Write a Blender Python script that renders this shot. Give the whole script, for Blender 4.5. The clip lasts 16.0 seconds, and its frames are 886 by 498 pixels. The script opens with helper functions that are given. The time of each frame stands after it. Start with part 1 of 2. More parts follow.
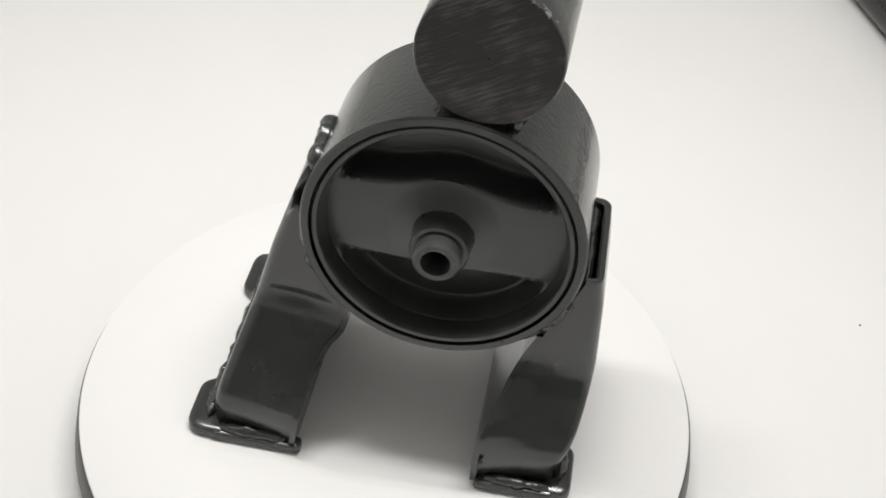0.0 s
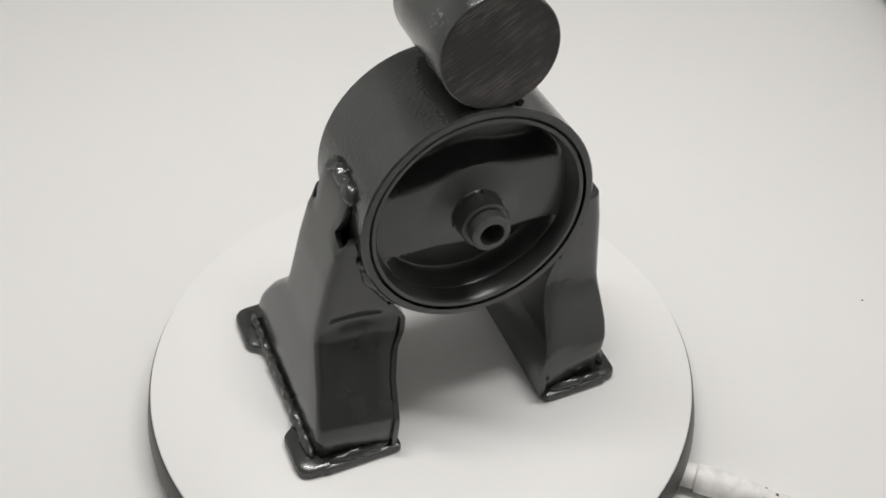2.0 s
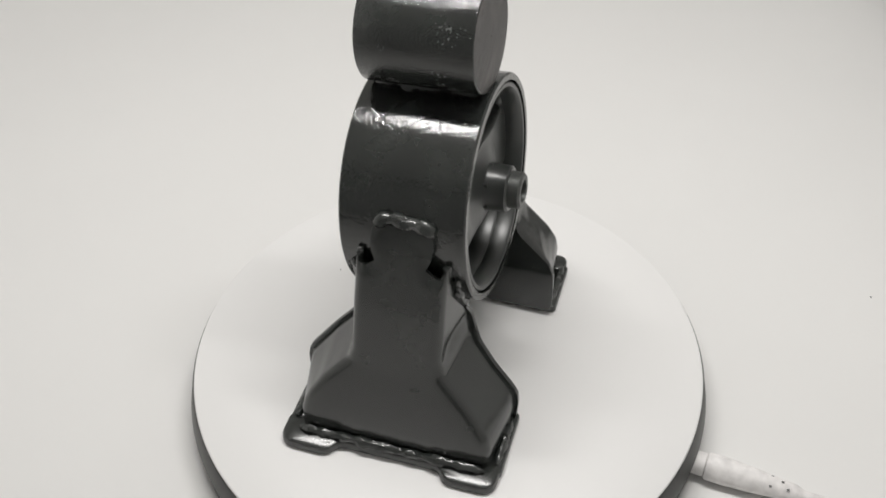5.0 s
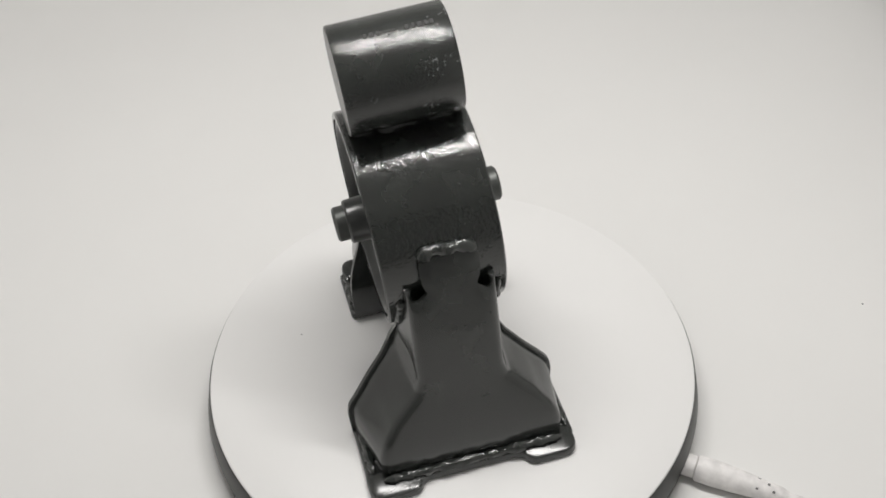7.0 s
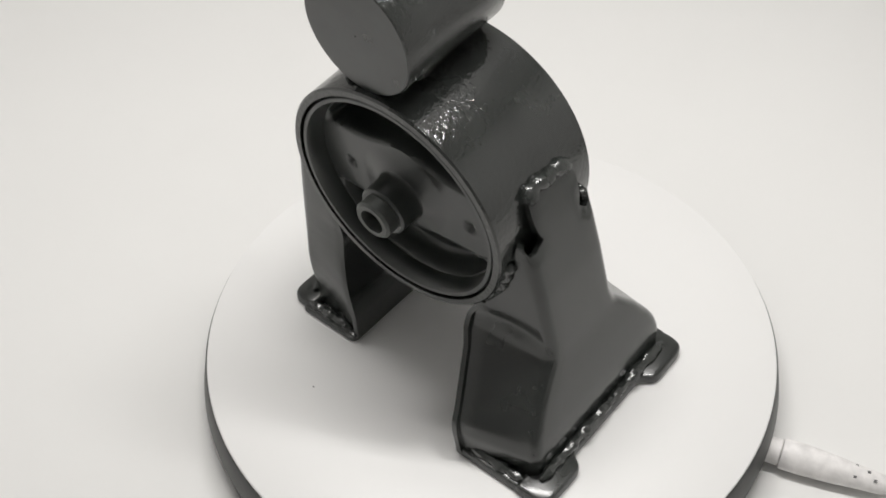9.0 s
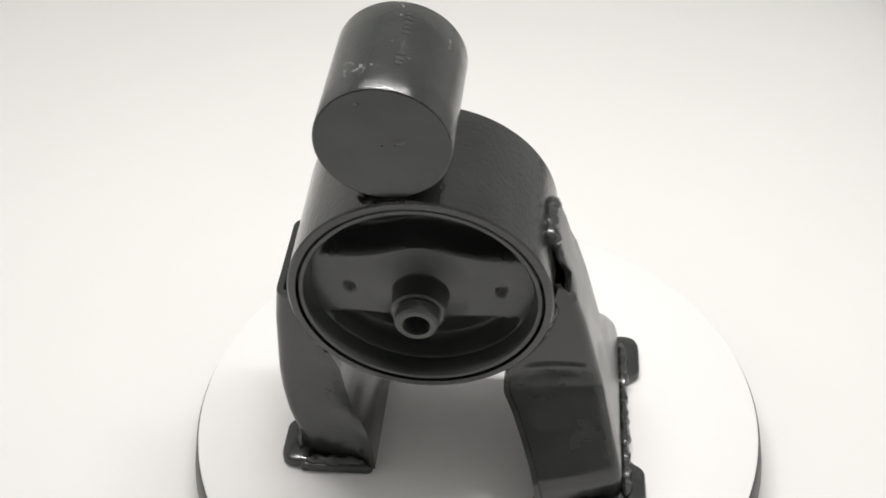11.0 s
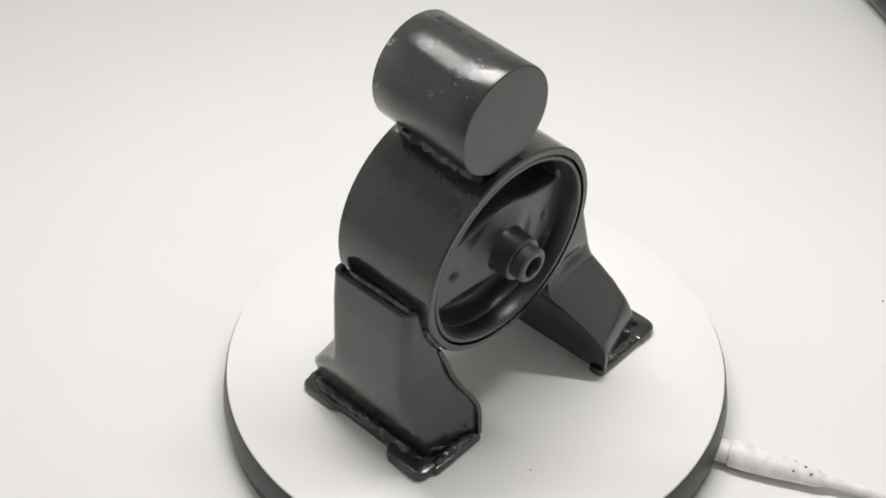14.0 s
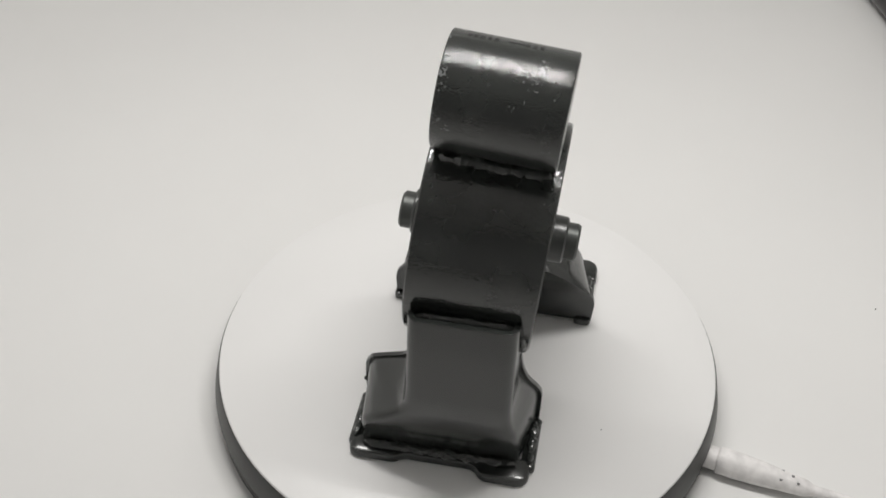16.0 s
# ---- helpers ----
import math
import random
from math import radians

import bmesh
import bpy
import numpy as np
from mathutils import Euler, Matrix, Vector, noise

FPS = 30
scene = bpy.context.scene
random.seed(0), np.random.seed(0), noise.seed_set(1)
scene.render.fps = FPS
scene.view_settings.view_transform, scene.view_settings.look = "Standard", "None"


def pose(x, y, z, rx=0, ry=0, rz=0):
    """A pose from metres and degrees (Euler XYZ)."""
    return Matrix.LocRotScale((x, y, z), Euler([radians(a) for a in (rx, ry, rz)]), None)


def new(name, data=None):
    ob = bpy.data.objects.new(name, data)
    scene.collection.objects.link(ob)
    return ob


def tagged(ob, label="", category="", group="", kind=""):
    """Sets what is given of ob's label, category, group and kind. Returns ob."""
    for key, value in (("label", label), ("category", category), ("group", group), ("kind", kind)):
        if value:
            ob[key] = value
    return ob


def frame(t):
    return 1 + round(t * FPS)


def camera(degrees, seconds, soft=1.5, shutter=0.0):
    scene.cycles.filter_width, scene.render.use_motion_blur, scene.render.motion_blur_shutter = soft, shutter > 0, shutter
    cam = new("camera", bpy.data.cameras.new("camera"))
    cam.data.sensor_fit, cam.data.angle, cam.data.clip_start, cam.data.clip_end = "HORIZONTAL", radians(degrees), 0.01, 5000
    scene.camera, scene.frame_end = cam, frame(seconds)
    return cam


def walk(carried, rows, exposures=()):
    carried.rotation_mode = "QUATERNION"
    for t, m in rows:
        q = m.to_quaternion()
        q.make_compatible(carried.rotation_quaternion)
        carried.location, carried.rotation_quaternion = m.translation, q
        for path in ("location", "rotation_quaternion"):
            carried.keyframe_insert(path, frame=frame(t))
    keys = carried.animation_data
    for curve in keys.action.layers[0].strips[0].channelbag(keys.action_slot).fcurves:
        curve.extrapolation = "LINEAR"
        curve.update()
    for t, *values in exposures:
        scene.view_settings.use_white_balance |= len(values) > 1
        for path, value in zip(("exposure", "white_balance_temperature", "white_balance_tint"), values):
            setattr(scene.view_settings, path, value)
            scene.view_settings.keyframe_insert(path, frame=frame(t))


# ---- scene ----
# The lens and the hand-held path: seconds, place of the eye, turn in degrees.
cam = camera(40.45, 16.0, soft=1.7)
PATH = [
    (0.0, 0.0343, -0.2589, 0.3075, 46.81, -4.09, 8.46),
    (0.5, 0.0342, -0.2626, 0.3002, 47.84, -3.23, 7.63),
    (1.0, 0.0365, -0.2629, 0.3040, 47.49, -2.67, 8.10),
    (1.5, 0.0475, -0.2763, 0.3243, 47.29, -1.30, 9.00),
    (2.0, 0.0559, -0.2848, 0.3454, 45.37, -0.70, 10.40),
    (2.5, 0.0580, -0.3026, 0.3711, 45.30, -0.15, 11.48),
    (3.0, 0.0573, -0.3118, 0.3824, 45.38, -0.14, 11.58),
    (3.5, 0.0603, -0.2989, 0.3683, 45.31, -0.08, 12.13),
    (4.0, 0.0596, -0.2956, 0.3629, 45.00, 0.22, 11.47),
    (6.5, 0.0744, -0.3063, 0.3885, 44.29, 1.49, 12.33),
    (7.0, 0.0763, -0.3033, 0.3936, 43.73, 1.55, 12.81),
    (7.5, 0.0733, -0.2999, 0.3847, 44.27, 1.47, 12.63),
    (8.0, 0.0618, -0.2872, 0.3603, 44.74, 1.53, 12.40),
    (8.5, 0.0542, -0.2767, 0.3439, 44.36, 1.42, 12.05),
    (9.0, 0.0461, -0.2663, 0.3323, 42.97, 1.19, 11.87),
    (9.5, 0.0432, -0.2614, 0.3183, 45.92, 1.55, 11.98),
    (12.0, 0.0636, -0.3139, 0.3320, 49.62, 1.51, 11.42),
    (12.5, 0.0644, -0.3243, 0.3317, 49.93, 1.21, 11.37),
    (13.0, 0.0651, -0.3341, 0.3392, 50.41, 1.14, 11.51),
    (13.5, 0.0641, -0.3336, 0.3429, 50.12, 0.97, 11.85),
    (14.0, 0.0560, -0.3396, 0.3488, 49.32, 0.20, 11.31),
    (14.5, 0.0593, -0.3440, 0.3538, 49.09, -0.11, 11.95),
    (15.0, 0.0534, -0.3385, 0.3522, 48.51, -0.60, 11.96),
    (15.5, 0.0491, -0.3321, 0.3570, 47.58, -0.88, 12.11),
    (16.0, 0.0534, -0.3323, 0.3575, 47.91, -1.19, 12.10),
]
EXPOSURES = [(0.0, -0.53), (1.5, -0.63), (2.5, -0.98), (3.5, -0.8), (6.5, -0.87), (7.5, -0.87), (8.0, -0.65), (9.0, -0.72), (9.7, -0.43), (12.5, -0.48), (14.5, -0.65), (15.5, -0.93), (16.0, -0.91)]
walk(cam, [(t, pose(*p)) for t, *p in PATH], EXPOSURES)

# ---- world and lights: a white light box, LED bars under its roof, added fill ----
FLOOR_Z = -0.021
world = bpy.data.worlds.new("world")
scene.world = world
world.use_nodes = True
world.node_tree.nodes["Background"].inputs[0].default_value = (0.75, 0.78, 0.8, 1)
world.node_tree.nodes["Background"].inputs[1].default_value = 0.25


def overhead_lamp(x, y, z, size_x, size_y, power, turn=(0, 0, 0)):
    data = bpy.data.lights.new("overhead_light", "AREA")
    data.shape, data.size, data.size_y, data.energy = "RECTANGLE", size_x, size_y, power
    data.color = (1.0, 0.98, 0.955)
    ob = new("overhead_light", data)
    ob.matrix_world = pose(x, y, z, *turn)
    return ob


overhead_lamp(0.0, 0.046, 0.53, 0.40, 0.004, 1.75)
overhead_lamp(0.0, 0.060, 0.53, 0.40, 0.004, 1.75)
overhead_lamp(0.0, 0.10, 0.545, 0.36, 0.32, 0.25)  # added wide fill that softens the shadows, not a lamp of the box


# ---- materials ----
def material(name):
    m = bpy.data.materials.new(name)
    m.use_nodes = True
    nt = m.node_tree
    return m, nt, nt.nodes["Principled BSDF"]


def link(nt, a, b):
    nt.links.new(a, b)


def noise_tex(nt, scale, detail=3.0, rough=0.55, coords=None):
    n = nt.nodes.new("ShaderNodeTexNoise")
    n.inputs["Scale"].default_value, n.inputs["Detail"].default_value, n.inputs["Roughness"].default_value = scale, detail, rough
    if coords is None:
        c = nt.nodes.new("ShaderNodeTexCoord")
        coords = c.outputs["Object"]
    link(nt, coords, n.inputs["Vector"])
    return n


def ramp(nt, fac, stops):
    r = nt.nodes.new("ShaderNodeValToRGB")
    while len(r.color_ramp.elements) < len(stops):
        r.color_ramp.elements.new(0.5)
    for e, (p, c) in zip(r.color_ramp.elements, stops):
        e.position, e.color = p, (*c, 1) if len(c) == 3 else c
    link(nt, fac, r.inputs["Fac"])
    return r


def bump(nt, bsdf, height, strength, distance, below=None):
    b = nt.nodes.new("ShaderNodeBump")
    b.inputs["Strength"].default_value, b.inputs["Distance"].default_value = strength, distance
    link(nt, height, b.inputs["Height"])
    if below:
        link(nt, below.outputs["Normal"], b.inputs["Normal"])
    link(nt, b.outputs["Normal"], bsdf.inputs["Normal"])
    return b


def grey(v, tint=(1, 1, 1)):
    return tuple(v * t for t in tint)


def black_paint(name, rough_low, rough_high, peel, peel_scale, chips=0.0, base=0.022, wave=0.25):
    """Thick black enamel: orange peel, a few dull patches and, where wanted, worn specks."""
    m, nt, b = material(name)
    big = noise_tex(nt, 55, 4)
    r = ramp(nt, big.outputs["Fac"], [(0.35, grey(rough_low)), (0.7, grey(rough_high))])
    link(nt, r.outputs["Color"], b.inputs["Roughness"])
    col = ramp(nt, big.outputs["Fac"], [(0.3, grey(base * 0.75, (0.92, 1.03, 0.96))), (0.75, grey(base * 1.5, (0.92, 1.03, 0.95)))])
    out = col.outputs["Color"]
    if chips:
        spec = noise_tex(nt, 900, 2, 0.5)
        patch = noise_tex(nt, 90, 2, 0.5)
        mul = nt.nodes.new("ShaderNodeMath")
        mul.operation = "MULTIPLY"
        link(nt, spec.outputs["Fac"], mul.inputs[0])
        link(nt, patch.outputs["Fac"], mul.inputs[1])
        mask = ramp(nt, mul.outputs[0], [(0.43 - chips, (0, 0, 0)), (0.46 - chips, (1, 1, 1))])
        mix = nt.nodes.new("ShaderNodeMix")
        mix.data_type = "RGBA"
        link(nt, mask.outputs["Color"], mix.inputs["Factor"])
        link(nt, out, mix.inputs[6])
        mix.inputs[7].default_value = (0.16, 0.165, 0.165, 1)
        out = mix.outputs[2]
    link(nt, out, b.inputs["Base Color"])
    fine = noise_tex(nt, peel_scale, 2, 0.5)
    wide = noise_tex(nt, 120, 2, 0.5)
    low = bump(nt, b, wide.outputs["Fac"], wave, 0.0006)
    bump(nt, b, fine.outputs["Fac"], peel, 0.0005, low)
    b.inputs["Specular IOR Level"].default_value = 0.85
    return m


def white_sheet(name, base, rough, tint=(1, 0.995, 0.985)):
    m, nt, b = material(name)
    n = noise_tex(nt, 14, 5)
    col = ramp(nt, n.outputs["Fac"], [(0.3, grey(base * 0.985, tint)), (0.7, grey(base, tint))])
    link(nt, col.outputs["Color"], b.inputs["Base Color"])
    b.inputs["Roughness"].default_value = rough
    f = noise_tex(nt, 700, 2)
    bump(nt, b, f.outputs["Fac"], 0.05, 0.0004)
    return m


def plain(name, color, rough, metal=0.0, grain=300, amount=0.1):
    m, nt, b = material(name)
    n = noise_tex(nt, grain, 4)
    col = ramp(nt, n.outputs["Fac"], [(0.3, tuple(c * 0.85 for c in color)), (0.7, tuple(min(1, c * 1.12) for c in color))])
    link(nt, col.outputs["Color"], b.inputs["Base Color"])
    b.inputs["Roughness"].default_value, b.inputs["Metallic"].default_value = rough, metal
    bump(nt, b, n.outputs["Fac"], amount, 0.0004)
    return m


PAINT = black_paint("black_enamel", 0.19, 0.27, 0.03, 500, wave=0.04)
PAINT_PEEL = black_paint("black_enamel_orange_peel", 0.09, 0.13, 0.32, 700, wave=0.03)
PAINT_WEIGHT = black_paint("black_enamel_specked", 0.11, 0.16, 0.32, 1500, chips=0.035, wave=0.0)
RUBBER = black_paint("black_rubber", 0.28, 0.38, 0.03, 300, base=0.030, wave=0.02)
BEAD = black_paint("painted_weld", 0.18, 0.27, 0.2, 700, base=0.026)
SLEEVE = plain("dull_steel", (0.10, 0.105, 0.10), 0.42, 0.55)
BORE = plain("dark_bore", (0.02, 0.02, 0.02), 0.5)
DISC_WHITE = white_sheet("white_platter", 0.86, 0.4)
SHEET = white_sheet("white_backdrop_sheet", 0.84, 0.75, (1, 0.995, 0.98))
WALL = white_sheet("white_box_cloth", 0.82, 0.85)
# Grey that holds the dimness of the room in front of the box.
ROOM = plain("dim_room_grey", (0.45, 0.45, 0.45), 0.8)
RIM = plain("dark_rim_plastic", (0.045, 0.047, 0.045), 0.4)
BASE_GLOSS = plain("glossy_black_plastic", (0.015, 0.015, 0.016), 0.12, 0, 300, 0.02)
CABLE = plain("white_cable_plastic", (0.86, 0.84, 0.83), 0.5, 0, 200, 0.03)
CABLE_DARK = plain("dark_mark", (0.12, 0.12, 0.12), 0.5)
POLE = plain("black_lacquered_tube", (0.02, 0.02, 0.02), 0.15)
CHROME = plain("chrome", (0.6, 0.6, 0.6), 0.18, 1.0, 200, 0.02)


def saw_cut(name):
    """Black paint over a saw-cut face: fine, nearly parallel ridges."""
    m, nt, b = material(name)
    c = nt.nodes.new("ShaderNodeTexCoord")
    mp = nt.nodes.new("ShaderNodeMapping")
    mp.inputs["Scale"].default_value = (110, 110, 1500)
    turn = nt.nodes.new("ShaderNodeMapping")
    turn.inputs["Rotation"].default_value = (0, radians(30), 0)
    link(nt, c.outputs["Object"], turn.inputs["Vector"])
    link(nt, turn.outputs["Vector"], mp.inputs["Vector"])
    n = noise_tex(nt, 1.0, 4, 0.6, mp.outputs["Vector"])
    big = noise_tex(nt, 60, 3)
    mask = nt.nodes.new("ShaderNodeMath")
    mask.operation = "MULTIPLY"
    link(nt, n.outputs["Fac"], mask.inputs[0])
    link(nt, big.outputs["Fac"], mask.inputs[1])
    col = ramp(nt, mask.outputs[0], [(0.24, (0.022, 0.018, 0.017)), (0.38, (0.085, 0.077, 0.072))])
    link(nt, col.outputs["Color"], b.inputs["Base Color"])
    b.inputs["Roughness"].default_value = 0.36
    bump(nt, b, n.outputs["Fac"], 0.5, 0.0004)
    return m


SAW = saw_cut("saw_cut_black_face")
FACE = black_paint("black_enamel_flat_face", 0.27, 0.31, 0.02, 400, base=0.032, wave=0.0)


# ---- mesh helpers ----
def part(name, bm, mat, parent=None, label="", smooth=True, sharp=35):
    me = bpy.data.meshes.new(name)
    bmesh.ops.recalc_face_normals(bm, faces=bm.faces[:])
    bm.to_mesh(me)
    bm.free()
    for p in me.polygons:
        p.use_smooth = smooth
    if smooth:
        me.set_sharp_from_angle(angle=radians(sharp))
    me.materials.append(mat)
    ob = new(name, me)
    if parent:
        ob.parent = parent
    if label:
        ob["label"] = label
    return ob


def empty(name):
    return new(name)


def rings_mesh(rings, closed=True, caps=True):
    """A mesh from rings of points, each joined to the next."""
    bm = bmesh.new()
    vs = [[bm.verts.new(p) for p in r] for r in rings]
    n = len(vs[0])
    for a, b in zip(vs, vs[1:]):
        for i in range(n if closed else n - 1):
            j = (i + 1) % n
            bm.faces.new((a[i], a[j], b[j], b[i]))
    if caps and closed:
        bm.faces.new(vs[0])
        bm.faces.new(vs[-1])
    return bm


def lathe(profile, frame_m, segs=96, caps=False, closed_profile=False):
    """Turns (radius, height) pairs about the frame's y axis."""
    rings = []
    for r, h in profile:
        rings.append([frame_m @ Vector((r * math.cos(2 * math.pi * i / segs), h, r * math.sin(2 * math.pi * i / segs))) for i in range(segs)])
    if closed_profile:
        rings.append(rings[0])
    bm = rings_mesh(rings, True, caps)
    if closed_profile:
        bmesh.ops.remove_doubles(bm, verts=bm.verts[:], dist=1e-7)
    return bm


def smooth_path(pts, step):
    pts = [Vector(p) for p in pts]
    out = []
    for k in range(len(pts) - 1):
        p0, p1, p2, p3 = pts[max(k - 1, 0)], pts[k], pts[k + 1], pts[min(k + 2, len(pts) - 1)]
        n = max(2, int((p2 - p1).length / step))
        for i in range(n):
            t = i / n
            out.append(0.5 * ((2 * p1) + (p2 - p0) * t + (2 * p0 - 5 * p1 + 4 * p2 - p3) * t * t + (3 * p1 - p0 - 3 * p2 + p3) * t ** 3))
    out.append(pts[-1])
    return out


def tube(pts, radius, segs=12, lumps=0.0, seed=0, step=0.001, flat=1.0, pitch=0.003):
    """A round bead or cable along a path; lumps makes it an uneven weld bead."""
    path = smooth_path(pts, step)
    rings, side = [], None
    for k, p in enumerate(path):
        d = (path[min(k + 1, len(path) - 1)] - path[max(k - 1, 0)]).normalized()
        if side is None:
            side = d.orthogonal().normalized()
        side = (side - d * side.dot(d)).normalized()
        up = d.cross(side)
        end = min(1.0, 0.35 + 0.65 * min(k, len(path) - 1 - k) / 3) if lumps else 1.0
        ring = []
        for i in range(segs):
            a = 2 * math.pi * i / segs
            q = side * math.cos(a) + up * math.sin(a) * flat
            w = noise.noise(p / pitch + Vector((seed, 0, 0))) + 0.6 * noise.noise((p + q * radius) / pitch * 2.3 + Vector((0, seed, 0)))
            ring.append(p + q * radius * end * (1 + lumps * w))
        rings.append(ring)
    return rings_mesh(rings)


def rounded_plate(outline, z0, z1):
    """A plate of the given outline between two heights, with a worn upper edge."""
    n = len(outline)

    def inset(d):
        res = []
        for i in range(n):
            a, b, c = Vector(outline[i - 1]), Vector(outline[i]), Vector(outline[(i + 1) % n])
            t = (c - a).normalized()
            res.append(b + Vector((-t.y, t.x)) * d)
        return res
    h = (z1 - z0)
    rings = []
    for d, z in ((0.0004, z0), (0.0, z0 + 0.0004), (0.0, z1 - 0.3 * h), (0.1 * h, z1 - 0.12 * h), (0.35 * h, z1)):
        rings.append([(p.x, p.y, z) for p in inset(d)])
    return rings_mesh(rings)


def round_outline(pts, radius, segs=5):
    """Rounds the corners of a counter-clockwise outline; a third number in a point is its own radius."""
    out = []
    n = len(pts)
    for i in range(n):
        p = Vector(pts[i][:2])
        r = pts[i][2] if len(pts[i]) > 2 else radius
        a, b = Vector(pts[i - 1][:2]) - p, Vector(pts[(i + 1) % n][:2]) - p
        cut = min(r, a.length * 0.48, b.length * 0.48)
        p0, p1 = p + a.normalized() * cut, p + b.normalized() * cut
        for k in range(segs + 1):
            t = k / segs
            out.append(tuple((1 - t) ** 2 * p0 + 2 * t * (1 - t) * p + t * t * p1))
    return out


def box_bm(x0, x1, y0, y1, z0, z1, bevel=0.0):
    bm = bmesh.new()
    bmesh.ops.create_cube(bm, size=1.0)
    for v in bm.verts:
        v.co = Vector(((x0 + x1) / 2 + v.co.x * (x1 - x0), (y0 + y1) / 2 + v.co.y * (y1 - y0), (z0 + z1) / 2 + v.co.z * (z1 - z0)))
    if bevel:
        bmesh.ops.bevel(bm, geom=bm.edges[:], offset=bevel, segments=3, affect="EDGES", profile=0.5)
    return bm


# ---- the light box: floor sheet, walls, roof ----
def build_box():
    x0, x1, y0, y1, z1 = -0.42, 0.46, -0.62, 0.62, 0.55
    tagged(part("floor", box_bm(x0, x1, y0, y1, FLOOR_Z - 0.006, FLOOR_Z), SHEET, smooth=False), "smooth matte white backdrop sheet under the turntable", "backdrop", kind="structure")
    for name, b, mat in (
        ("wall_west", (x0 - 0.012, x0, y0, y1, FLOOR_Z - 0.006, z1), WALL),
        ("wall_east", (x1, x1 + 0.012, y0, y1, FLOOR_Z - 0.006, z1), WALL),
        ("wall_north", (x0 - 0.012, x1 + 0.012, y1, y1 + 0.012, FLOOR_Z - 0.006, z1), WALL),
        # unseen panel added across the open front, so reflections darken there
        ("front_stand_in", (x0 - 0.012, x1 + 0.012, y0 - 0.012, y0, FLOOR_Z - 0.006, z1), ROOM),
    ):
        tagged(part(name, box_bm(*b), mat, smooth=False), "plain unseen panel closing one side of the light box", "wall", kind="structure")
    tagged(part("ceiling", box_bm(x0 - 0.012, x1 + 0.012, y0 - 0.012, y1 + 0.012, z1, z1 + 0.012), WALL, smooth=False), "white roof of the photo light box", "ceiling", kind="structure")


build_box()

# ---- turntable ----
DISC_R = 0.100


def build_turntable():
    up = pose(0, 0, 0, 90)  # the lathe's axis stands upright
    platter = empty("turntable_platter")
    top = lathe([(0.0001, 0.0), (0.06, 0.0), (DISC_R - 0.0008, 0.0), (DISC_R - 0.0002, -0.0003), (DISC_R, -0.0008), (DISC_R, -0.0011), (DISC_R - 0.001, -0.0018), (0.0001, -0.0018)], up, 160)
    part("top_plate", top, DISC_WHITE, platter, "white glossy round top plate")
    rim = lathe([(DISC_R + 0.0001, -0.0012), (DISC_R + 0.0008, -0.0022), (DISC_R + 0.0026, -0.0112), (DISC_R + 0.0020, -0.0125), (0.05, -0.0128), (0.05, -0.0019)], up, 160)
    part("rim_band", rim, RIM, platter, "dark grey rim band")
    tagged(platter, "round white-topped rotating turntable platter with a dark rim", "turntable")
    base = empty("turntable_stand")
    body = lathe([(0.05, -0.0132), (DISC_R + 0.0005, -0.0132), (DISC_R + 0.0015, -0.0138), (DISC_R + 0.0018, FLOOR_Z + 0.002), (DISC_R + 0.001, FLOOR_Z), (0.05, FLOOR_Z)], up, 160)
    part("base_shell", body, BASE_GLOSS, base)
    tagged(base, "glossy black round turntable base on the white sheet", "turntable")
    return platter


platter = build_turntable()


def build_specks():
    """Tiny grains of dust on the sheet."""
    bm = bmesh.new()
    for x, y, r in [(0.1709, 0.0847, 0.0004)]:
        bmesh.ops.create_icosphere(bm, subdivisions=1, radius=r, matrix=pose(x, y, FLOOR_Z + r * 0.5))
    tagged(part("dust", bm, CABLE_DARK), "tiny dark dust grains on the white sheet", "dust", kind="stuff")
    bm = bmesh.new()
    for x, y, r in [(0.032, 0.0571, 0.0003)]:
        bmesh.ops.create_icosphere(bm, subdivisions=1, radius=r, matrix=pose(x, y, r * 0.5))
    part("speck", bm, CABLE_DARK, platter, "tiny dark specks on the white top")


build_specks()

# ---- engine mount ----
TAU = 0.07137
RING_R = 0.04065
RING_W = 0.02229
RING_Z = 0.07961
RING_Y = 0.03256
WEIGHT_R = 0.01932
WEIGHT_X = 0.00726
WEIGHT_Z = 0.05901
WEIGHT_Y = -0.00041
WEIGHT_H = 0.02042
WBX = 0.02175
WBU = -0.00166
SLEEVE_A = 0.03150
SLEEVE_B = 0.03206
MOUNT_X = -0.01443
MOUNT_Y = 0.02531
YAW = -0.00807
RING = Matrix.Translation((0, RING_Y, RING_Z)) @ Matrix.Rotation(YAW, 4, "Z") @ Matrix(((1, 0, 0, 0), (0, math.cos(TAU), math.sin(TAU), 0), (0, -math.sin(TAU), math.cos(TAU), 0), (0, 0, 0, 1)))


def ring_point(x, y, z):
    return RING @ Vector((x, y, z))


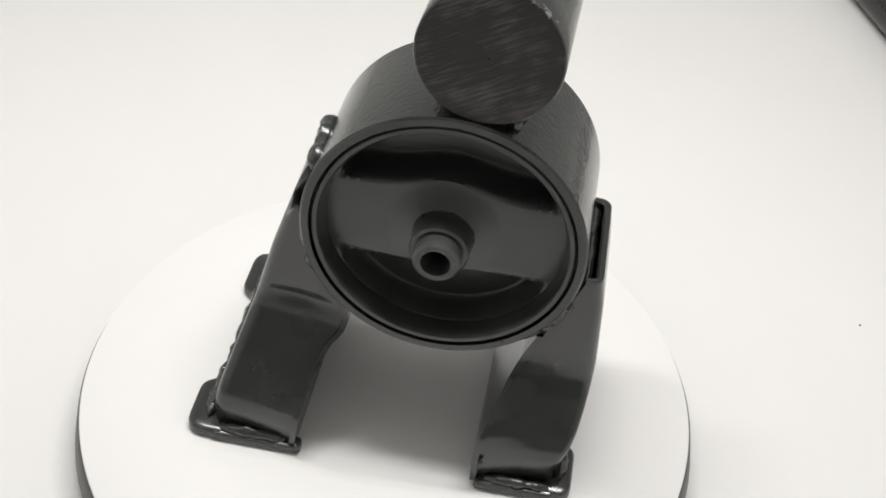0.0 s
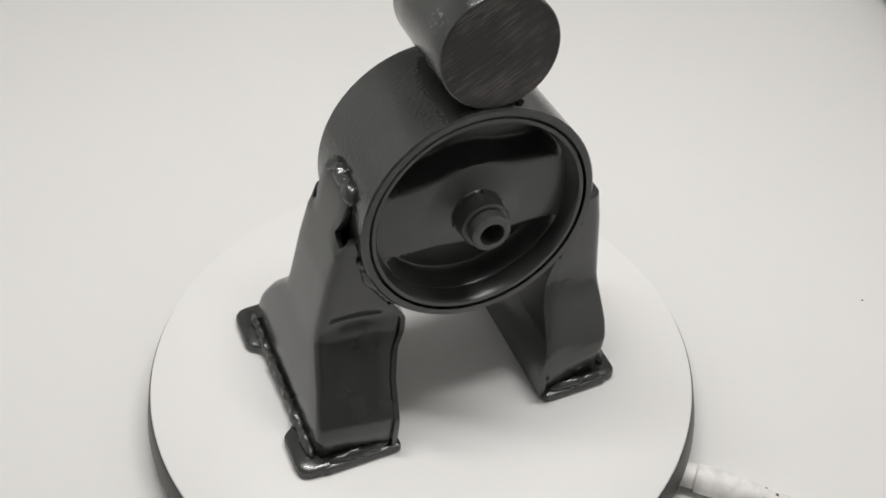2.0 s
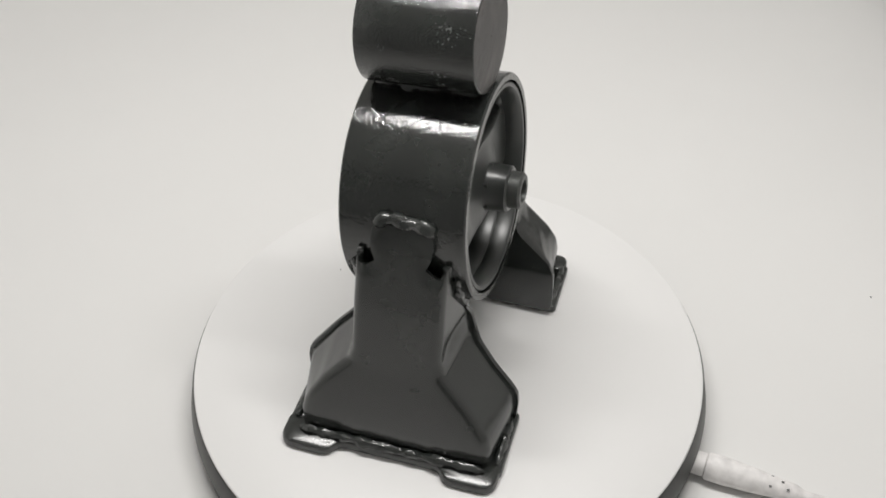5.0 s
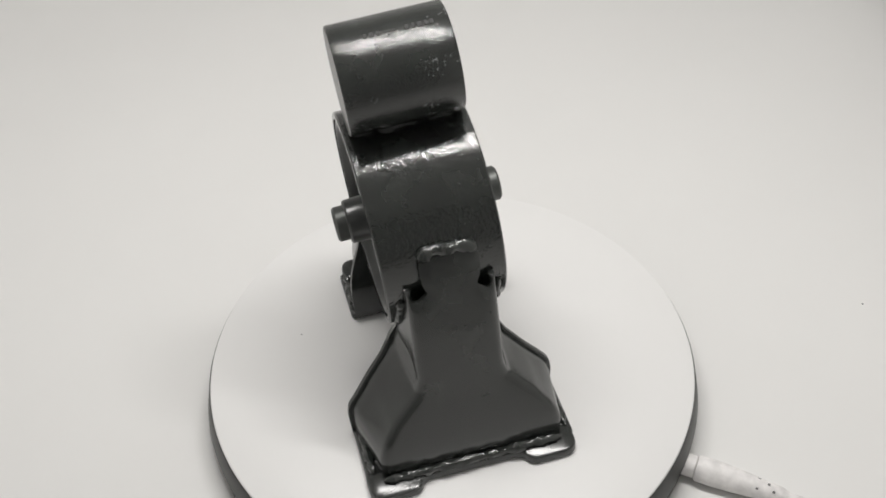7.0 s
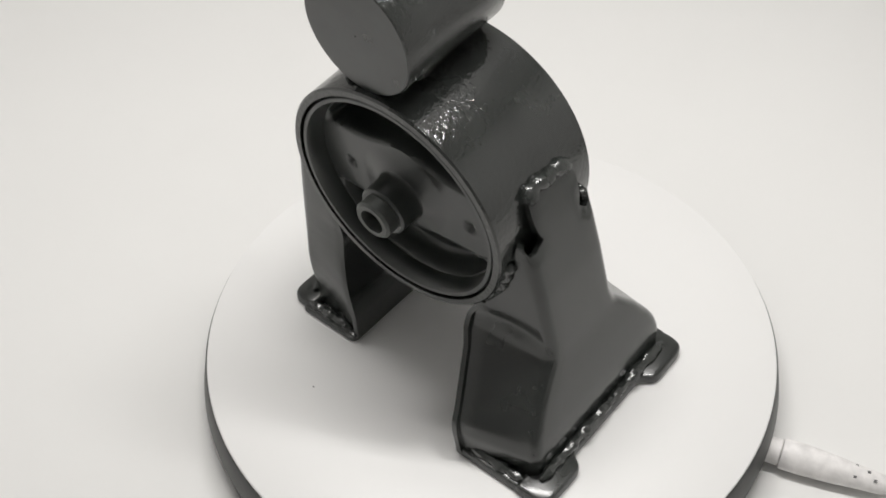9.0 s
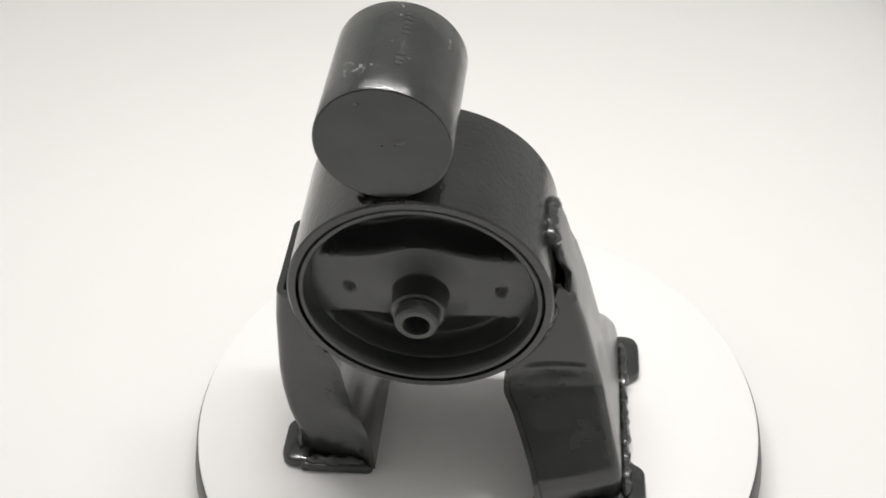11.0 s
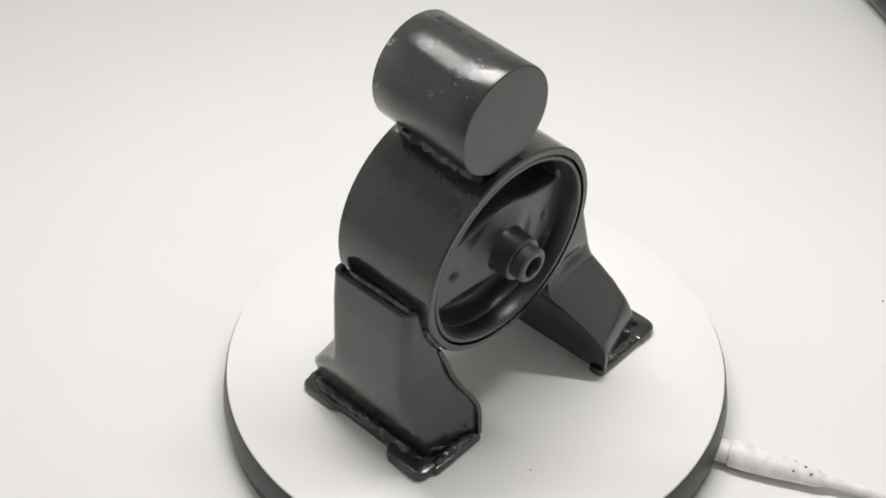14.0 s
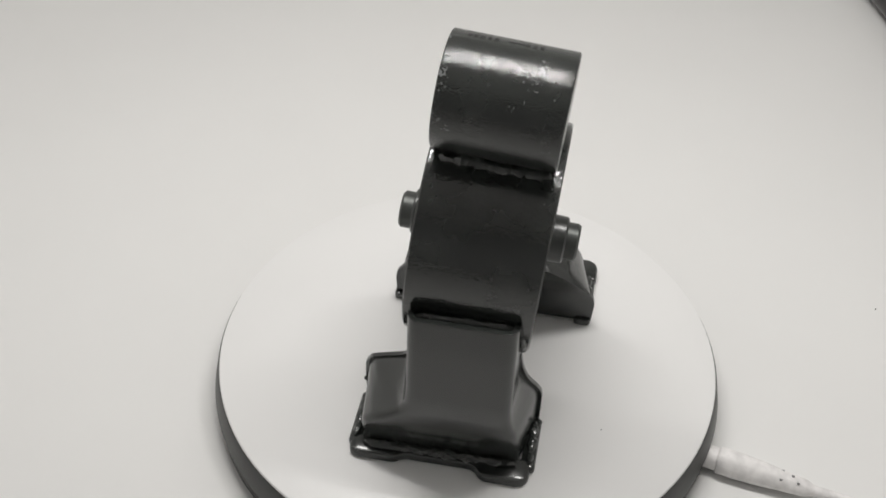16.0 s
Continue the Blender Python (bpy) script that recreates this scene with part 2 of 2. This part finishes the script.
def channel(levels, corner, side, tongue=(), crease=False):
    """The bent sheet of a leg as an open channel. Each level: z, outer x, y of the two side walls at the outer wall,
    inner x of the two side walls, y of the two side walls at their free edges.
    side is -1 for a leg whose outer wall faces -x, +1 for the other."""
    rows = []
    for z, xo, ya, yb, xia, xib, yai, ybi in levels:
        pts = []
        for k in range(5):
            t = k / 4
            pts.append((xia + side * 0.0012 + (xo - side * corner - xia - side * 0.0012) * t, yai + (ya - yai) * t))
        for k in range(1, 6):
            a = math.pi / 2 * k / 6
            pts.append((xo - side * corner + side * corner * math.sin(a), ya + corner - corner * math.cos(a)))
        for k in range(8):
            pts.append((xo, ya + corner + (yb - ya - 2 * corner) * k / 7))
        for k in range(1, 6):
            a = math.pi / 2 * k / 6
            pts.append((xo - side * corner + side * corner * math.cos(a), yb - corner + corner * math.sin(a)))
        for k in range(5):
            t = k / 4
            pts.append((xo - side * corner + (xib + side * 0.0012 - xo + side * corner) * t, yb + (ybi - yb) * t))
        dent = 0.0013 * math.exp(-((z - 0.0455) / 0.0022) ** 2) if crease else 0.0
        for k, d in ((1, 0.5), (2, 1.0), (3, 0.9), (4, 0.35)):
            pts[k] = (pts[k][0], pts[k][1] + dent * d)
            pts[-1 - k] = (pts[-1 - k][0], pts[-1 - k][1] - dent * d)
        rows.append([(x, y, z) for x, y in pts])
    if not tongue:
        return rings_mesh(rows, closed=False)
    n, dip = len(rows[0]), {7: 0.0012, 8: 0.0026, 9: 0.0036, 10: 0.0034, 18: 0.0026, 17: 0.0034, 19: 0.0036, 20: 0.0024, 21: 0.001}
    for back in range(5):
        row = rows[-1 - back]
        rows[-1 - back] = [(x, y, z - dip.get(i, 0.0) * (1 - back / 5)) for i, (x, y, z) in enumerate(row)]
    bm = rings_mesh(rows, closed=False)
    bm.verts.ensure_lookup_table()
    low = [bm.verts[(len(rows) - 1) * n + i] for i in range(11, 17)]
    mid = sum(v.co.y for v in low) / 6
    for z, x, narrow in tongue:
        high = [bm.verts.new((x, mid + (v.co.y - mid) * narrow, z - 0.0012 * (1 if k in (0, 5) else 0) * (1 if narrow < 1 else 0))) for k, v in enumerate(low)]
        for k in range(5):
            bm.faces.new((low[k], low[k + 1], high[k + 1], high[k]))
        low = high
    return bm


def inner_plate(levels, side, top, over):
    """The flat plate that closes a channel on its inner side, standing a little proud of the side walls."""
    rows = []
    for z, xo, ya, yb, xia, xib, yai, ybi in levels:
        if z > top:
            break
        x0, x1 = xia - side * 0.0004, xib - side * 0.0004
        rim = over * (1.0 if z < top - 0.012 else 0.35 + 0.65 * (top - z) / 0.012)
        y0, y1 = yai - rim, ybi + rim
        ring = [(x0 + side * 0.0018, y0, z)]
        ring += [(x0 + (x1 - x0) * k / 6, y0 + (y1 - y0) * k / 6, z) for k in range(7)]
        ring += [(x1 + side * 0.0018, y1, z)]
        rows.append(ring)
    return rings_mesh(rows)


def fill_levels(levels, count=44):
    """Levels at even heights, eased between the given ones."""
    keys = sorted(levels)
    zs = np.linspace(keys[0][0], keys[-1][0], count)
    cols = np.array(keys)
    out = []
    fine = np.linspace(keys[0][0], keys[-1][0], 400)
    win = np.hanning(15)
    win /= win.sum()
    smooth = []
    for j in range(1, cols.shape[1]):
        v = np.interp(fine, cols[:, 0], cols[:, j])
        v = np.convolve(np.concatenate([2 * v[0] - v[7:0:-1], v, 2 * v[-1] - v[-2:-9:-1]]), win, "valid")
        smooth.append(v)
    for z in zs:
        out.append((z, *[float(np.interp(z, fine, v)) for v in smooth]))
    return out


def thicken(ob, t, bevel=0.0007):
    s = ob.modifiers.new("sheet", "SOLIDIFY")
    s.thickness, s.offset = t, -1
    b = ob.modifiers.new("edges", "BEVEL")
    b.width, b.segments, b.limit_method, b.angle_limit = bevel, 2, "ANGLE", radians(50)


def build_mount():
    mount = empty("engine_mount")
    tagged(mount, "black painted welded steel engine mount with rubber bushing", "engine mount")
    R, W = RING_R, RING_W
    # outer sleeve with its worn lip
    t = 0.0026
    prof = [(R - t, -W), (R - 0.0006, -W), (R, -W + 0.0006), (R, -W * 0.5), (R, 0), (R, W * 0.5), (R, W - 0.0006), (R - 0.0006, W), (R - t, W), (R - t, 0)]
    part("outer_ring", lathe(prof, RING, 128, closed_profile=True), PAINT_PEEL, mount, "black enamelled steel ring with orange-peel paint")
    # pressed-in inner ring on each face, set back behind a narrow groove
    for s in (-1, 1):
        r1 = R - t - 0.0007
        prof = [(r1, s * (W - 0.004)), (r1, s * (W - 0.0009)), (r1 - 0.0004, s * (W - 0.0004)), (r1 - 0.0016, s * (W - 0.0004)), (r1 - 0.0024, s * (W - 0.0016)), (r1 - 0.0030, s * (W - 0.006)), (r1 - 0.0030, s * (W - 0.012))]
        part("bushing_lip", lathe(prof, RING, 128), RUBBER, mount, "black rubber lip inside the ring")
        groove = [(R - t + 0.0002, s * (W - 0.0035)), (r1 - 0.001, s * (W - 0.0035))]
        part("groove", lathe(groove, RING, 96), BORE, mount)
        build_rubber(mount, s)
    build_sleeve(mount)
    build_weight(mount)
    build_leg_a(mount)
    build_leg_b(mount)
    return mount


def rubber_depth(x, z, s):
    """How far the rubber face lies behind the ring's edge."""
    r = math.hypot(x, z)
    web_top = 0.0125 + 0.0045 * math.exp(-(x / 0.013) ** 2)
    web_bottom = -0.0105 - 0.0015 * math.exp(-(x / 0.012) ** 2) - 0.003 * (abs(x) / 0.03)
    d = 0.0046 + 0.0022 * (r / 0.033)
    # cone that rises to the hub
    d -= 0.0050 * max(0.0, 1 - r / 0.0165) ** 1.3

    def step(v, w):
        q = min(1.0, max(0.0, v / w))
        return q * q * (3 - 2 * q)
    rim = 1 - step(r - 0.0322, 0.0016)
    up = step(z - web_top, 0.0028) * rim
    down = step(web_bottom - z, 0.0028) * rim
    d += 0.0105 * up + 0.0095 * down
    if s > 0:
        for px in (-0.0245, 0.0225):
            d += 0.0024 * max(0.0, 1 - math.hypot(x - px, z + 0.001) / 0.0019) ** 0.5
        d += 0.002 * max(0.0, 1 - math.hypot(x + 0.009, z + 0.0165) / 0.002)
    return d


def build_rubber(mount, s):
    rmax = RING_R - 0.0026 - 0.0007 - 0.0028
    rings = []
    for k in range(57):
        r = 0.004 + (rmax - 0.004) * k / 56
        row = []
        for i in range(150):
            a = 2 * math.pi * i / 150
            x, z = r * math.cos(a), r * math.sin(a)
            row.append(ring_point(x, s * (RING_W - rubber_depth(x, z, s)), z))
        rings.append(row)
    part("rubber_bushing", rings_mesh(rings, True, False), RUBBER, mount, "black moulded rubber web with two kidney hollows", sharp=60)


def build_sleeve(mount):
    ro, ri = 0.0066, 0.0042
    prof = [(ri, -SLEEVE_A), (ro - 0.0008, -SLEEVE_A), (ro, -SLEEVE_A + 0.0008), (ro, SLEEVE_B - 0.0008), (ro - 0.0008, SLEEVE_B), (ri, SLEEVE_B), (ri - 0.0003, SLEEVE_B - 0.001), (ri - 0.0003, -SLEEVE_A + 0.001)]
    part("bolt_sleeve", lathe(prof, RING, 48, closed_profile=True), SLEEVE, mount, "dull steel bolt sleeve with a through hole")
    for s, tip in ((-1, SLEEVE_A), (1, SLEEVE_B)):
        y0, y1 = RING_W - 0.0045, tip - 0.0045
        prof = [(0.0112, s * (y0 - 0.002)), (0.0098, s * y0), (0.0089, s * (y0 + 0.0012)), (0.0085, s * (y0 + 0.002)), (0.0083, s * (y1 - 0.0007)), (0.0077, s * y1), (ro - 0.0002, s * y1)]
        part("rubber_collar", lathe(prof, RING, 48), RUBBER, mount)
        if s < 0:
            rings = [[ring_point(math.cos(2 * math.pi * i / 6 + 0.3) * 0.0091, s * y, math.sin(2 * math.pi * i / 6 + 0.3) * 0.0091) for i in range(6)] for y in (y0, y0 + 0.0026)]
            part("hub_nut", rings_mesh(rings), RUBBER, mount, smooth=False)


def build_weight(mount):
    ax = Vector((WBX, 1.0, WBU)).normalized()
    rot = Vector((0, 1, 0)).rotation_difference(ax).to_matrix().to_4x4()
    m = RING @ Matrix.Translation((WEIGHT_X, WEIGHT_Y, WEIGHT_Z)) @ rot
    r, h = WEIGHT_R, WEIGHT_H
    e = 0.0006
    weight = part("damper_weight", lathe([(r - e, -h + 0.00005), (r - 0.0002, -h + 0.0002), (r, -h + e), (r, -h / 2), (r, h / 2), (r, h - e), (r - 0.0002, h - 0.0002), (r - e, h - 0.00005)], m, 112, caps=False), PAINT_WEIGHT, mount, "solid black painted cylindrical damper weight")
    for s, mat, lab in ((-1, SAW, "saw-cut end face with parallel scratches"), (1, FACE, "flat black painted end face")):
        rings = [[m @ Vector((q * math.cos(2 * math.pi * i / 96), s * h, q * math.sin(2 * math.pi * i / 96))) for i in range(96)] for q in (r - e, r * 0.5, 0.0003)]
        part("end_face", rings_mesh(rings, True, False), mat, weight, lab)
    # worn, unreadable markings along the top
    marks = ((-0.0150, 0.0014), (-0.0130, 0.0012), (-0.0110, 0.0016), (-0.0085, 0.0010), (-0.0065, 0.0014), (-0.0020, 0.0058), (0.0035, 0.0010), (0.0055, 0.0014), (0.0078, 0.0012))
    for k, (y, length) in enumerate(marks):
        bar = box_bm(-0.0004 if k == 5 else -0.0010, 0.0004 if k == 5 else 0.0010, y, y + length, -0.0002, 0.00006)
        bmesh.ops.transform(bar, matrix=m @ pose(0, 0, 0, 0, -12, 0) @ pose(0, 0, r), verts=bar.verts[:])
        part("marking", bar, BORE, weight, smooth=False)
    # weld beads along both sides of the seat
    for s in (-1, 1):
        pts = []
        for k in range(7):
            y = -0.0185 + 0.037 * k / 6
            x = WEIGHT_X + s * 0.0078
            z = math.sqrt(RING_R ** 2 - x * x) + 0.0006
            pts.append(ring_point(x + s * 0.0006 * math.sin(k * 2.3), y, z))
        part("weld_bead", tube(pts, 0.0023, 12, 0.5, 3 + s, 0.0008), BEAD, mount, "lumpy painted weld bead")
    saddle = box_bm(-0.0060, 0.0060, -0.0180, 0.0180, 0.0, 0.0046)
    bmesh.ops.transform(saddle, matrix=RING @ Matrix.Translation((WEIGHT_X, 0, RING_R - 0.0029)), verts=saddle.verts[:])
    part("weld_seat", saddle, PAINT, mount)


def foot_outline(x_in, x_mid, x_outa, x_outb, ya, yb, tab):
    """A foot plate: wide rounded tabs at its two ends and a narrow strip between."""
    p = [(x_in, ya, 0.002), (x_in, yb, 0.002), (x_outb, yb, 0.0075), (x_outb, yb - tab, 0.004), (x_mid, yb - tab - 0.003, 0.003), (x_mid, ya + tab + 0.003, 0.003), (x_outa, ya + tab, 0.004), (x_outa, ya, 0.0075)]
    out = round_outline(p, 0.003)
    area = sum(out[i - 1][0] * out[i][1] - out[i][0] * out[i - 1][1] for i in range(len(out)))
    return out if area > 0 else out[::-1]


def build_leg_a(mount):
    """The longer leg, whose outer wall carries a tongue welded onto the ring."""
    lv = [
        (0.0020, -0.0655, -0.0050, 0.0668, -0.0385, -0.0382, -0.0075, 0.0718),
        (0.0120, -0.0650, -0.0052, 0.0672, -0.0375, -0.0370, -0.0080, 0.0725),
        (0.0165, -0.0640, -0.0040, 0.0660, -0.0368, -0.0362, -0.0074, 0.0718),
        (0.0200, -0.0630, -0.0020, 0.0645, -0.0362, -0.0352, -0.0048, 0.0690),
        (0.0275, -0.0607, 0.0036, 0.0598, -0.0342, -0.0320, 0.0025, 0.0626),
        (0.0340, -0.0586, 0.0098, 0.0540, -0.0310, -0.0285, 0.0088, 0.0558),
        (0.0380, -0.0574, 0.0138, 0.0500, -0.0275, -0.0258, 0.0116, 0.0524),
        (0.0430, -0.0561, 0.0153, 0.0488, -0.0262, -0.0258, 0.0130, 0.0506),
        (0.0620, -0.0512, 0.0157, 0.0486, -0.0368, -0.0368, 0.0144, 0.0496),
        (0.0800, -0.0455, 0.0158, 0.0485, -0.0402, -0.0402, 0.0153, 0.0488),
    ]
    leg = part("leg", channel(fill_levels(lv, 64), 0.0038, -1, ((0.0832, -0.0444, 1.16), (0.0865, -0.0432, 1.04), (0.0900, -0.0418, 1.0), (0.0928, -0.0406, 0.94)), crease=True), PAINT, mount, "longer pressed-steel channel leg in black enamel", sharp=60)
    thicken(leg, 0.0022)
    part("inner_plate", inner_plate(fill_levels(lv, 64), -1, 0.051, 0.0012), PAINT, leg, "flat plate closing the leg", sharp=50)
    out = foot_outline(-0.0608, -0.0685, -0.0735, -0.0735, -0.0092, 0.0732, 0.019)
    part("foot_plate", rounded_plate(out, 0.0003, 0.0042), PAINT, leg, "foot flange with two rounded tabs")
    # side lips at the foot
    for y0, y1 in ((-0.0098, -0.0045), (0.0660, 0.0728)):
        part("foot_lip", rounded_plate(round_outline([(-0.0655, y0), (-0.0362, y0), (-0.0362, y1), (-0.0655, y1)], 0.002), 0.0003, 0.0036), PAINT, leg)
    pts = [(-0.0006 - math.sqrt(RING_R ** 2 - (z - RING_Z) ** 2), y, z) for y, z in ((0.0222, 0.0900), (0.0240, 0.0928), (0.0275, 0.0935), (0.0320, 0.0933), (0.0360, 0.0941), (0.0398, 0.0932), (0.0412, 0.0900))]
    part("weld_bead", tube(pts, 0.0025, 12, 0.32, 11, 0.0007), BEAD, leg, "lumpy painted weld bead")
    for y, sd in ((0.0138, 21), (0.0500, 25)):
        pts = [(-math.sqrt(RING_R ** 2 - (z - RING_Z) ** 2) - 0.0004, y, z) for z in (0.0735, 0.067, 0.060, 0.054, 0.050)]
        part("weld_bead", tube(pts, 0.0016, 10, 0.5, sd, 0.0009), BEAD, leg)
    pts = [(-0.0668, y, 0.0050) for y in np.linspace(-0.004, 0.067, 9)]
    part("weld_bead", tube(pts, 0.0019, 10, 0.45, 31, 0.001), BEAD, leg, "weld bead along the foot")
    for y, sd in ((-0.0074, 33), (0.0700, 35)):
        pts = [(x, y, 0.0042) for x in np.linspace(-0.062, -0.041, 4)]
        part("weld_bead", tube(pts, 0.0016, 10, 0.5, sd, 0.001), BEAD, leg)


def build_leg_b(mount):
    """The shorter leg, whose outer wall stands clear of the ring with an open trough."""
    lv = [
        (0.0020, 0.0430, -0.0050, 0.0535, 0.0180, 0.0185, -0.0070, 0.0573),
        (0.0080, 0.0436, -0.0052, 0.0535, 0.0180, 0.0185, -0.0075, 0.0574),
        (0.0140, 0.0450, -0.0054, 0.0534, 0.0180, 0.0188, -0.0076, 0.0575),
        (0.0180, 0.0464, -0.0043, 0.0530, 0.0183, 0.0194, -0.0075, 0.0575),
        (0.0220, 0.0476, -0.0008, 0.0522, 0.0189, 0.0208, -0.0072, 0.0570),
        (0.0265, 0.0486, 0.0048, 0.0510, 0.0204, 0.0230, -0.0046, 0.0556),
        (0.0305, 0.0492, 0.0094, 0.0502, 0.0224, 0.0250, 0.0016, 0.0538),
        (0.0345, 0.0494, 0.0114, 0.0498, 0.0245, 0.0266, 0.0080, 0.0520),
        (0.0385, 0.0494, 0.0119, 0.0497, 0.0264, 0.0276, 0.0110, 0.0508),
        (0.0420, 0.0492, 0.0121, 0.0497, 0.0277, 0.0282, 0.0117, 0.0502),
        (0.0620, 0.0478, 0.0122, 0.0498, 0.0360, 0.0360, 0.0120, 0.0500),
        (0.0738, 0.0462, 0.0122, 0.0500, 0.0402, 0.0402, 0.0120, 0.0502),
    ]
    leg = part("leg", channel(fill_levels(lv, 64), 0.0038, 1), PAINT, mount, "shorter pressed-steel channel leg in black enamel", sharp=60)
    thicken(leg, 0.0022)
    part("inner_plate", inner_plate(fill_levels(lv, 64), 1, 0.050, 0.0012), PAINT, leg, "flat plate closing the leg", sharp=50)
    out = foot_outline(0.0400, 0.0465, 0.0488, 0.0510, -0.0092, 0.0582, 0.0175)
    part("foot_plate", rounded_plate(out, 0.0003, 0.0042), PAINT, leg, "foot flange with two rounded tabs")
    for y0, y1 in ((-0.0102, -0.0055), (0.0545, 0.0598)):
        part("foot_lip", rounded_plate(round_outline([(0.0190, y0), (0.044, y0), (0.044, y1), (0.0190, y1)], 0.002), 0.0003, 0.0036), PAINT, leg)
    pts = [(0.0412, y, 0.0715) for y in np.linspace(0.0145, 0.0490, 6)]
    part("weld_bead", tube(pts, 0.0018, 10, 0.4, 41, 0.001), BEAD, leg)
    for y, sd in ((0.0128, 43), (0.0505, 47)):
        pts = [(math.sqrt(RING_R ** 2 - (z - RING_Z) ** 2) + 0.0004, y, z) for z in (0.066, 0.060, 0.055, 0.050, 0.047)]
        part("weld_bead", tube(pts, 0.0016, 10, 0.5, sd, 0.0009), BEAD, leg)
    pts = [(0.0446, y, 0.0050) for y in np.linspace(-0.004, 0.053, 8)]
    part("weld_bead", tube(pts, 0.0020, 10, 0.5, 51, 0.001), BEAD, leg, "weld bead along the foot")
    for y, sd in ((-0.0078, 53), (0.0575, 57)):
        pts = [(x, y, 0.0042) for x in np.linspace(0.022, 0.042, 4)]
        part("weld_bead", tube(pts, 0.0016, 10, 0.5, sd, 0.001), BEAD, leg)

    # paint drips hanging from the edges of the plate
    for x, y, z in ((0.0200, -0.0086, 0.0120), (0.0235, 0.0592, 0.0060)):
        bm = bmesh.new()
        bmesh.ops.create_icosphere(bm, subdivisions=2, radius=0.0009, matrix=pose(x, y, z))
        part("paint_drip", bm, BEAD, leg)


mount = build_mount()


# ---- power cable ----
def build_cable():
    cable = empty("power_cable")
    tagged(cable, "white plastic power plug and cable at the turntable", "cable")
    z = FLOOR_Z
    a = Vector((0.0955, -0.0200, z + 0.0055))
    b = Vector((0.1349, -0.0271, z + 0.0050))
    d = (b - a).normalized()
    m = Matrix.Translation(a) @ Vector((0, 1, 0)).rotation_difference(d).to_matrix().to_4x4()
    part("socket_collar", lathe([(0.0002, -0.002), (0.0044, -0.002), (0.0046, 0.0085), (0.0042, 0.009), (0.0002, 0.009)], m, 32), CABLE, cable)
    part("plug", lathe([(0.0002, 0.0092), (0.0050, 0.0092), (0.0054, 0.0100), (0.0054, 0.016), (0.0049, 0.026), (0.0041, 0.034), (0.0034, 0.043), (0.0022, 0.046), (0.0002, 0.046)], m, 32), CABLE, cable, "white plug body")
    for h, ang in ((0.0335, 50), (0.0375, 95), (0.0335, 120), (0.0400, 60)):
        hole = box_bm(-0.0004, 0.0004, -0.0005, 0.0005, -0.0004, 0.0004)
        bmesh.ops.transform(hole, matrix=m @ pose(0, h, 0) @ pose(0, 0, 0, 0, -ang + 90, 0) @ pose(0, 0, 0.0038), verts=hole.verts[:])
        part("strain_relief_slot", hole, CABLE_DARK, cable, smooth=False)
    e = m @ Vector((0, 0.044, 0))
    pts = [e, e + Vector((0.03, -0.004, -0.0015)), e + Vector((0.10, -0.02, -0.0022)), e + Vector((0.2, -0.08, -0.0022)), e + Vector((0.28, -0.18, -0.0022))]
    part("cord", tube(pts, 0.0021, 12, 0, 0, 0.006), CABLE, cable, "thin white cord")
    return cable


cable = build_cable()


# ---- dark stand foot at the edge of the sheet ----
def build_stand():
    stand = empty("light_stand")
    tagged(stand, "black lacquered tube of a light stand lying beyond the turntable", "light stand")
    a, b = Vector((0.0945, 0.6092, FLOOR_Z + 0.012)), Vector((0.3051, 0.0581, FLOOR_Z + 0.012))
    part("tube", tube([a, (a + b) / 2, b], 0.012, 28, 0, 0, 0.02), POLE, stand)


build_stand()


# ---- what turns ----
TURN = 16.9742  # degrees a second


def motions():
    rows = []
    for k in range(33):
        t = k * 0.5
        s = (t - 8) / 8
        rows.append((t, t * TURN + -0.653 * s ** 2 + 0.710 * s ** 3))
    walk(platter, [(t, pose(0, 0, 0, 0, 0, a)) for t, a in rows])
    walk(mount, [(t, pose(0, 0, 0, 0, 0, a) @ pose(-MOUNT_X, -MOUNT_Y, 0)) for t, a in rows])


motions()
